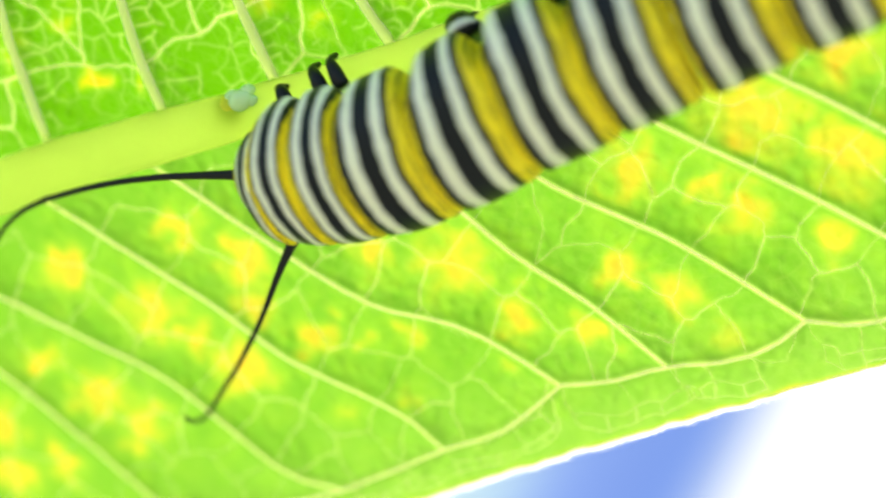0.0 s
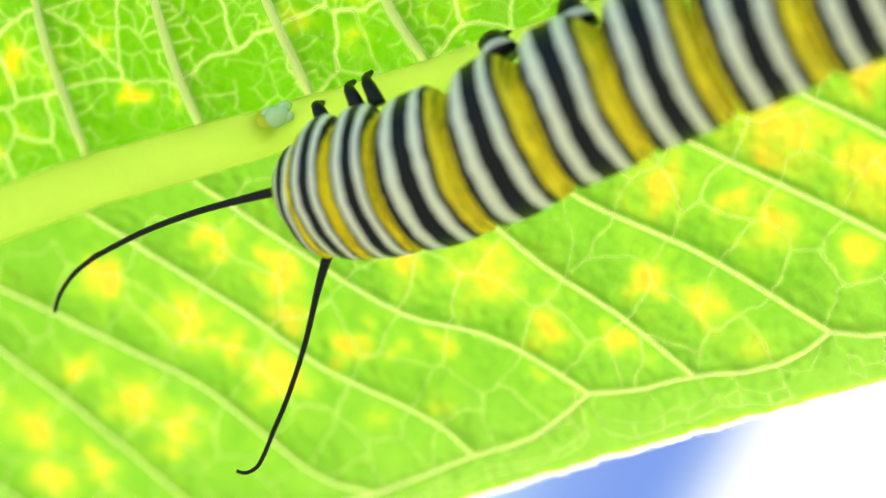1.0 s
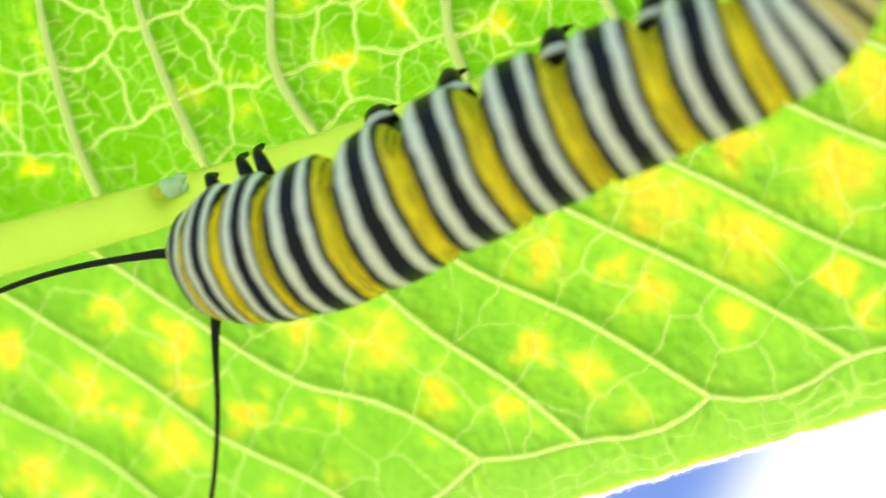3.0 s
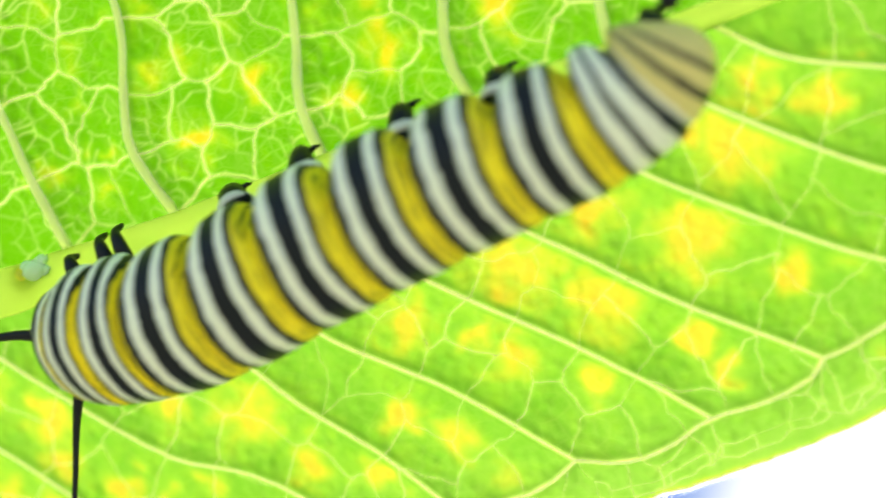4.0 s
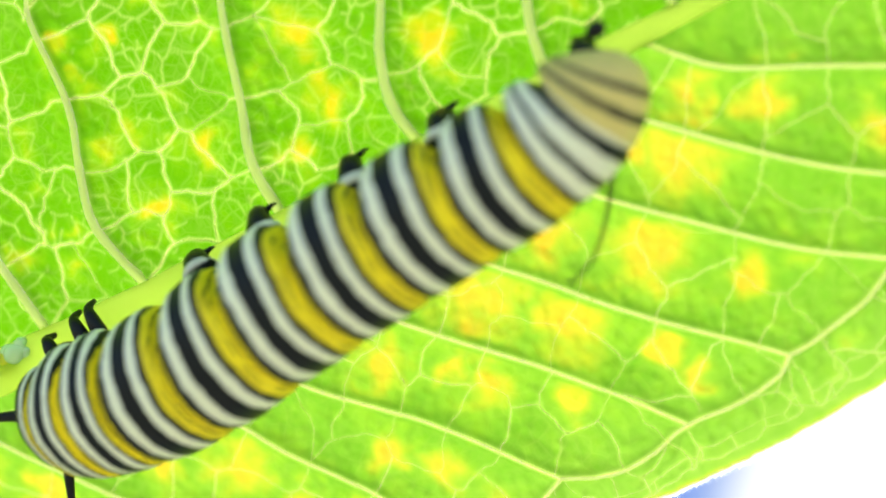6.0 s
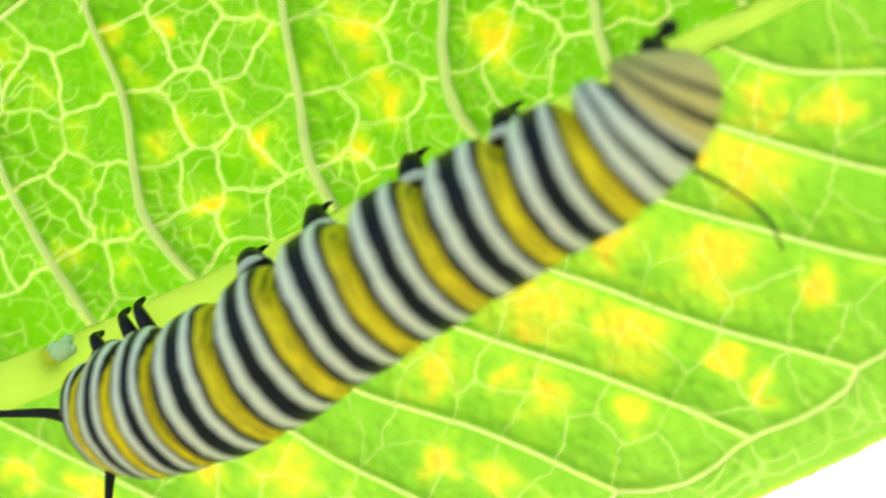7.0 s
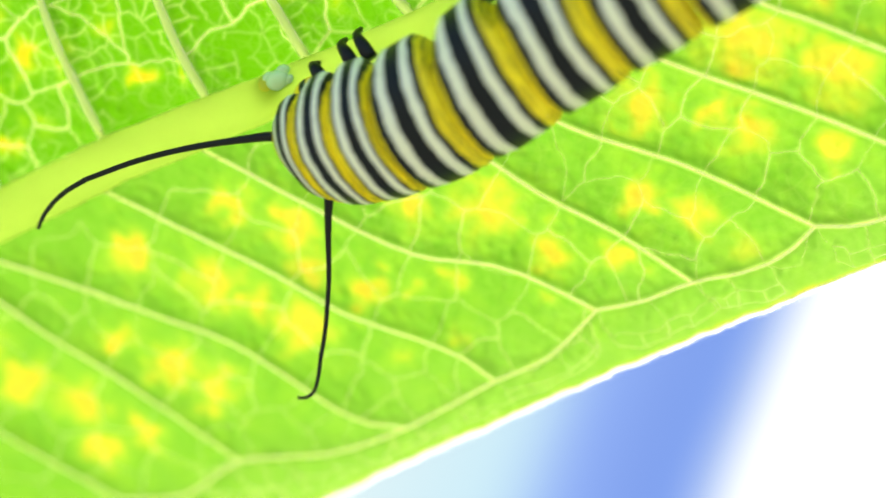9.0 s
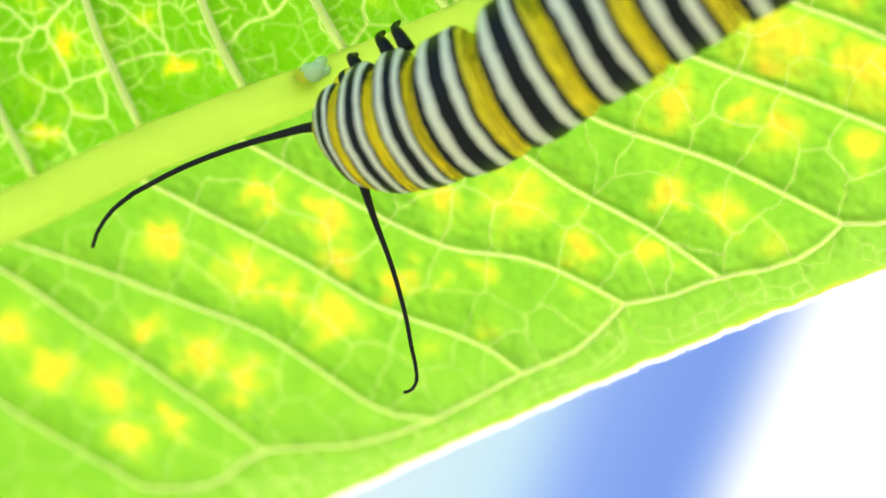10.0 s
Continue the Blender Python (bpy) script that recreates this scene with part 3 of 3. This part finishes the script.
        for ln in loops[s]:
            bm = bmesh.new()
            ridge(bm, [(x, y, height(x, y) + waves(x, y)) for x, y in ln],
                  [(0.11 if s > 0 else 0.09) * (1 + 0.3 * noise.noise(Vector((q[0], q[1], 2)))) for q in ln], 8, 0.6, 0.1)
            part("loop_vein", bm, MAT_VEIN, leaf)
    bm = bmesh.new()
    xs = np.linspace(-52, 68.5, 240)
    line, rad = [], []
    for x in xs:
        c, w = rib_line(x)
        line.append((x, c + 0.06 * noise.noise(Vector((x * 0.3, 0, 0))), height(x, c) + 0.30 * w))
        rad.append(w * (1 + 0.04 * noise.noise(Vector((x * 0.7, 5, 0)))))
    tube(bm, line, rad, 24, 0.8)
    part("midrib", bm, MAT_RIB, leaf, "thick pale yellow-green midrib")


# ---- the wound on the midrib and its sap ----
def blob(bm, centre, size, seed, n=3):
    made = bmesh.ops.create_icosphere(bm, subdivisions=n, radius=1.0)["verts"]
    for v in made:
        k = 1 + 0.14 * noise.noise(v.co * 1.6 + Vector((seed, 0, 0)))
        v.co = (Vector(centre) + Vector((v.co.x * size[0], v.co.y * size[1], v.co.z * size[2])) * k) * MM


def build_wound():
    w = thing("bite_wound", "chewed yellow wound on the midrib with a milky sap drop", "leaf wound")
    bm = bmesh.new()
    blob(bm, (-0.5, 1.6, 0.75), (0.9, 0.8, 0.7), 4)
    part("wound_rim", bm, MAT_BITE, w)
    for k, (centre, size) in enumerate((((0.3, 1.8, 1.25), (0.80, 0.62, 0.48)), ((0.8, 2.15, 1.05), (0.48, 0.40, 0.36)),
                                        ((-0.2, 2.15, 1.0), (0.46, 0.38, 0.34)), ((0.9, 1.55, 1.2), (0.44, 0.36, 0.32)))):
        bm = bmesh.new()
        blob(bm, centre, size, 9 + 3 * k)
        part("sap_drop", bm, MAT_SAP, w, "milky green sap drop")


# ---- the caterpillar ----
SEAMS = [-0.05, 1.65, 4.05, 6.6, 10.8, 15.3, 19.6, 23.9, 28.5, 33.0, 36.2, 39.2]
AXIS_X = [-0.4, 0.05, 0.8, 2.2, 4, 8, 12, 16, 22, 28, 33, 36, 37.2, 38.1, 38.7, 39.05, 39.2]
AXIS_Y = [-1.6, -1.9, -2.3, -2.65, -3.0, -3.5, -3.3, -2.65, -2.15, -1.9, -1.8, -1.2, -0.5, 0.1, 0.55, 0.85, 1.0]
AXIS_Z = [3.6, 3.7, 3.9, 4.1, 4.3, 4.5, 4.6, 4.6, 4.5, 4.3, 4.1, 3.9, 3.7, 3.6, 3.5, 3.4, 3.4]
AXIS_R = [0.5, 1.7, 2.9, 3.75, 4.12, 4.15, 4.2, 4.2, 4.05, 3.85, 3.6, 3.25, 3.0, 2.6, 2.0, 1.2, 0.4]


def soft_interp(x, xs, ys):
    """Interpolation averaged over a short span, so that the outline has no kinks."""
    return sum(np.interp(x + d, xs, ys) for d in (-0.8, -0.4, 0, 0.4, 0.8)) / 5 if 2 < x < 35 else np.interp(x, xs, ys)


HEAD_AT = Vector((2.7, -0.3, 2.0))


def skin_point(x, phase, phi, seam_depth):
    """A point of the skin. phi 0 is the side towards the upper half of the leaf, 90 degrees the back."""
    r = soft_interp(x, AXIS_X, AXIS_R)
    bulge = 1 - seam_depth * math.exp(-(min(phase, 1 - phase) / (0.05 + 0.09 * max(0.0, math.cos(phi)) ** 2)) ** 2) - 0.012 * math.exp(-((phase - 0.22) / 0.03) ** 2) \
        - 0.012 * math.exp(-((phase - 0.78) / 0.03) ** 2) + 0.02 * math.sin(math.pi * phase)
    side = max(0.0, math.cos(phi)) ** 1.5
    slant = np.interp(x, [0, 1, 2.2, 5, 8, 11, 15, 24, 30, 36, 39.7], [0.1, 0.6, 1.1, 0.9, 0.5, 0.2, -0.5, 0, 0.3, 0, 0]) * side \
        + np.interp(x, [0, 3, 8, 30, 36, 39.7], [0.0, 0.2, 0.5, 0.8, 0.4, 0]) * max(0.0, -math.cos(phi)) ** 1.5
    # the hind end bends up towards the midrib, and its bands fan out with it
    fan = radians(np.interp(x, [31, 34, 37, 39.2], [0, 8, 28, 52]))
    fold = 1 + 0.012 * noise.noise(Vector((x * 1.1, math.cos(phi) * 2.2, math.sin(phi) * 2.2)))
    k = r * bulge * fold
    belly = 0.86 if math.sin(phi) < 0 else 1.0
    across = k * math.cos(phi)
    return Vector((x + slant - math.sin(fan) * across, soft_interp(x, AXIS_X, AXIS_Y) + math.cos(fan) * across, soft_interp(x, AXIS_X, AXIS_Z) + k * belly * math.sin(phi)))


def build_segment(bug, i, mat):
    x0, x1 = SEAMS[i], SEAMS[i + 1]
    bm = bmesh.new()
    lay = bm.verts.layers.float.new("band")
    rings, n, sides = [], 40, 72
    for k in range(n + 1):
        ph = k / n
        x = x0 + (x1 - x0) * ph
        ring = []
        for s in range(sides):
            phi = 2 * math.pi * s / sides
            # the fold closes towards the leg side, so that the seam dips there
            dep = 0.062 + 0.34 * max(0.0, math.cos(phi - 0.2)) ** 3 * np.interp(x, [2, 6, 11, 14, 33, 38], [0.25, 0.4, 0.75, 1, 1, 0.4])
            v = bm.verts.new(skin_point(x, ph, phi, dep) * MM)
            v[lay] = ph
            ring.append(v)
        rings.append(ring)
    for a, b in zip(rings, rings[1:]):
        for s in range(sides):
            bm.faces.new((a[s], a[(s + 1) % sides], b[(s + 1) % sides], b[s]))
    bm.faces.new(rings[0][::-1])
    bm.faces.new(rings[-1])
    return part("body_segment", bm, mat, bug)


def build_proleg(bug, x, y, grip_y, lean):
    """A stubby false leg: banded base, black shank and a broad hooked foot on the midrib."""
    bm = bmesh.new()
    s = 1 if grip_y > y else -1
    base, foot = Vector((x - lean * 0.5, y, 2.6)), Vector((x, grip_y, 1.05))
    line = [base.lerp(foot, t) + Vector((0, 0.25 * s * math.sin(math.pi * t), 0.3 * math.sin(math.pi * t))) for t in (0, 0.25, 0.5, 0.7, 0.85, 1.0)]
    tube(bm, line, [1.15, 1.0, 0.80, 0.72, 0.66, 0.40], 16)
    for v in bm.verts:
        k = noise.noise(v.co / MM * 0.9 + Vector((x, 0, 0)))
        v.co += Vector((0.28 * k, 0.16 * k, 0.1 * k)) * MM
    leg = part("proleg", bm, MAT_BLACK, bug, "glossy black gripping leg")
    bm = bmesh.new()
    t0 = [base.lerp(foot, t) + Vector((0, 0.25 * s * math.sin(math.pi * t), 0.3 * math.sin(math.pi * t))) for t in (0.16, 0.24, 0.31, 0.36)]
    tube(bm, t0, [1.09, 1.08, 1.0, 0.90], 16)
    part("leg_band", bm, MAT_CUFF, leg, "white band round the leg")
    bm = bmesh.new()
    for k in range(5):
        a = -0.8 + 0.4 * k
        p0 = foot + Vector((0.42 * math.sin(a) + 0.25, 0.05 * s, 0.12 * math.cos(a)))
        tube(bm, [p0, p0 + Vector((0.30 + 0.12 * math.sin(a), 0.10 * s, -0.06)), p0 + Vector((0.50 + 0.14 * math.sin(a), 0.06 * s, -0.28))], [0.19, 0.13, 0.04], 6)
    part("hooks", bm, MAT_BLACK, leg)


def build_true_leg(bug, x, y, s, reach):
    bm = bmesh.new()
    p = [Vector((x, y, 2.6)), Vector((x - 0.15, y + s * 0.9, 2.3)), Vector((x - 0.35, y + s * (0.9 + reach * 0.6), 1.7)), Vector((x - 0.1, y + s * (0.7 + reach), 1.0))]
    ln = smooth_line([tuple(q) for q in p], 0.25)
    tube(bm, ln, [0.48 * (1 - 0.82 * (k / len(ln)) ** 1.3) for k in range(len(ln))], 10)
    part("leg", bm, MAT_BLACK, bug, "pointed glossy black front leg")


def build_tentacle(bug, name, pts, thick, tip_pts):
    """A black fleshy thread: a stout root on its own joint, and a thinner tip that moves with it."""
    bm = bmesh.new()
    ln = smooth_line([(*q, 0.0) for q in pts], 0.25)
    n = len(ln)
    tube(bm, ln, [thick * (0.40 + 0.10 * (1 - k / n) + 0.50 * (1 - k / n) ** 6) for k in range(n)], 12)
    root = part(name, bm, MAT_BLACK, bug, "thin black fleshy tentacle")
    if tip_pts:
        bm = bmesh.new()
        ln = smooth_line([(*q, 0.0) for q in tip_pts], 0.2)
        n = len(ln)
        tube(bm, ln, [thick * 0.40 * (1 - 0.25 * k / n) for k in range(n)], 10)
        tip = part("tentacle_tip", bm, MAT_BLACK, root)
        tip.location = Vector((*pts[-1], 0.0)) * MM
    return root


MAT_CUFF = plain_material("leg_cuff_white", WHITE, 0.5, (0.5, 0.53, 0.45), 1500)


def build_caterpillar():
    bug = thing("caterpillar", "plump monarch caterpillar banded yellow, black and white, gripping the midrib", "caterpillar")
    pieces = []
    for i in range(len(SEAMS) - 1):
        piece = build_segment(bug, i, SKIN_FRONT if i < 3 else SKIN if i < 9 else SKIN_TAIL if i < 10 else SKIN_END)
        pieces.append(piece)
    # the head is bent down to the midrib
    bm = bmesh.new()
    lay = bm.verts.layers.float.new("band")
    made = bmesh.ops.create_uvsphere(bm, u_segments=40, v_segments=28, radius=1.0)["verts"]
    for v in made:
        v[lay] = (v.co.x * 0.5 + 0.5)
        v.co = Vector((v.co.x * 1.55, v.co.y * 1.5, v.co.z * 1.45)) * MM
    head = part("head", bm, SKIN_HEAD, bug, "rounded head with black and yellow stripes")
    head.location = HEAD_AT * MM
    for y in (1.0, 1.35):
        bm = bmesh.new()
        blob(bm, (-0.7 + (y - 1) * 1.2, y - 0.1, 0.2), (0.14, 0.12, 0.12), 1, 2)
        part("eye", bm, MAT_BLACK, head)
    for x, reach in ((3.2, 0.35), (5.3, 0.90), (6.4, 1.05)):
        build_true_leg(bug, x, 0.55, 1, reach)
        build_true_leg(bug, x, -3.4, -1, 0.3)
    for x, y, lean in ((13.2, 1.6, -0.8), (17.7, 2.1, -0.5), (23.9, 2.3, 0.2), (29.6, 2.2, 0.8), (38.0, 2.0, 0.5)):
        build_proleg(bug, x, 0.6 if x < 35 else 0.4, y, lean)
        build_proleg(bug, x, -3.0 if x < 35 else -1.6, -0.7, lean)
    bm = bmesh.new()
    blob(bm, (39.0, 2.3, 3.4), (0.55, 0.5, 0.6), 6)
    part("hind_claw", bm, MAT_BLACK, bug, "small black tip of the hind end")
    front = build_tentacle(bug, "tentacle", [(-0.6, 0.2), (0.6, -0.2), (2, -0.4), (5.5, -0.7), (9, -0.7), (12.5, -0.35)], 0.40, [(0, 0), (1.7, 0.5), (3.1, 1.3), (4.0, 2.2)])
    lower = build_tentacle(bug, "tentacle", [(-0.6, 0), (0.6, 0), (2, 0.05), (5, 0.25), (8, 0.2), (10, 0)], 0.34, [(0, 0), (1.3, -0.1), (2.2, -0.3), (2.7, -0.8), (2.75, -1.3)])
    rear = build_tentacle(bug, "rear_tentacle", [(-0.6, 0), (0.8, 0), (3, 0.2), (5.4, 0.0), (7, -0.9)], 0.20, None)
    return front, lower, rear, pieces, head


def motions():
    def sway(t):
        """The front end leans towards the lower half of the leaf at first and straightens later."""
        return Vector((float(np.interp(t, [0, 2, 4, 4.6, 5.2, 6.8], [0.4, 0.3, 0.4, 0.7, 0.6, 0])), float(np.interp(t, [0, 2, 4, 6.8], [-1.0, -0.75, -0.35, 0])), 0))

    def rock(t):
        """The body rocks to and fro over its gripping feet."""
        return float(np.interp(t, [0, 2.2, 4.2, 5.6, 7.0, 7.5, 8.0, 8.6, 10], [-0.5, -0.45, 0.3, 0.35, 0.42, -0.19, -0.5, -0.5, -0.35]))

    def rows(base, keys, lean=0.0):
        return [(t, Matrix.Translation((Vector(base) + sway(t) * lean) * MM) @ pose(0, 0, 0, 0, 0, turn) @ pose(0, 0, 0, 0, -lift)) for t, turn, lift in keys]
    walk(FRONT, rows((0.05, -1.2, 4.5), [
    (0, 169, -4), (0.1, 174, -4), (0.2, 182, 2), (0.3, 184, 2), (0.4, 183, 4), (0.6, 179, 2), (1, 181, -2),
    (1.2, 182, 0), (1.4, 184, 4), (1.5, 182, -2), (1.6, 168, -2), (1.8, 178, 0), (2, 176, -4), (2.1, 167, -4),
    (2.2, 172, -2), (2.75, 179, 0), (3.3, 170, -2), (3.5, 172, 0), (3.7, 169, -2), (4, 172, 0), (4.5, 175, 2),
    (5.1, 162, 0), (5.7, 168, 2), (6.2, 171, 2), (6.8, 164, -2), (7, 163, -2), (7.2, 164, -2), (7.4, 178, 0),
    (7.5, 177, 0), (7.6, 164, -4), (7.8, 180, 2), (8, 173, -2), (8.2, 177, -2), (8.4, 186, -4), (8.5, 178, -4),
    (8.6, 169, -4), (8.7, 173, 0), (8.8, 188, -4), (8.9, 170, -2), (9, 168, 2), (9.2, 171, -4), (9.4, 171, -4),
    (9.5, 170, -4), (9.8, 175, 2), (10, 176, 2),
    ], 1.0))
    times = (0, 1, 2.2, 3.2, 4.2, 4.9, 5.6, 6.4, 7.0, 7.5, 8.0, 8.6, 9.3, 10)
    for i, piece in enumerate(SEGMENTS):
        share = float(np.interp(SEAMS[i + 1], [0, 24, 36], [1, 1, 0]))
        lean = 0.6 if i == 0 else 0.0
        walk(piece, [(t, Matrix.Translation((sway(t) * lean + Vector((rock(t) * share, 0, 0))) * MM)) for t in times])
    walk(HEAD, [(t, Matrix.Translation((HEAD_AT + sway(t) * 0.6 + Vector((rock(t), 0, 0))) * MM)) for t in times])
    walk(LOWER, rows((0.75, -5.6, 4.3), [
    (0, 222, -4), (0.1, 234, 6), (0.2, 249, 12), (0.3, 243, 16), (0.4, 237, 14), (0.5, 244, 16), (0.6, 238, 14),
    (0.7, 234, 16), (0.8, 231, 12), (0.9, 234, 14), (1, 234, 16), (1.2, 243, 16), (1.4, 237, 16), (1.5, 240, 16),
    (1.6, 225, -4), (1.8, 238, 16), (2, 260, 10), (2.1, 220, 2), (2.2, 226, 12), (2.75, 255, 10), (3.3, 244, 14),
    (3.5, 249, 12), (3.7, 244, 16), (3.9, 246, 18), (4, 247, 18), (4.1, 250, 16), (4.3, 247, 18), (4.5, 271, 8),
    (4.7, 264, 8), (4.9, 220, -4), (5, 255, 12), (5.1, 260, 8), (5.3, 239, 20), (5.5, 252, 16), (5.7, 267, 8),
    (6.2, 241, 22), (6.8, 252, 16), (7, 242, 20), (7.2, 260, 12), (7.4, 247, 20), (7.5, 256, 14), (7.6, 232, 12),
    (7.8, 255, 12), (8, 233, 10), (8.2, 253, 12), (8.4, 247, 12), (8.5, 260, 8), (8.6, 222, -4), (8.7, 226, -4),
    (8.8, 258, 8), (8.9, 256, 8), (9, 239, 2), (9.2, 257, 8), (9.3, 256, 8), (9.4, 233, -4), (9.5, 252, 8),
    (9.6, 258, 6), (10, 261, 4),
    ], 0.75))
    walk(REAR, rows((36.8, -4.2, 2.9), [
        (0, 190, 0), (5.7, 190, 0), (6.1, 250, 5), (6.5, 298, -8), (7.15, 298, -8), (7.3, 245, 0), (7.45, 190, 0), (10, 190, 0),
    ]))


build_setting()
build_leaf()
build_wound()
FRONT, LOWER, REAR, SEGMENTS, HEAD = build_caterpillar()
cam.data.dof.focus_object = HEAD
motions()
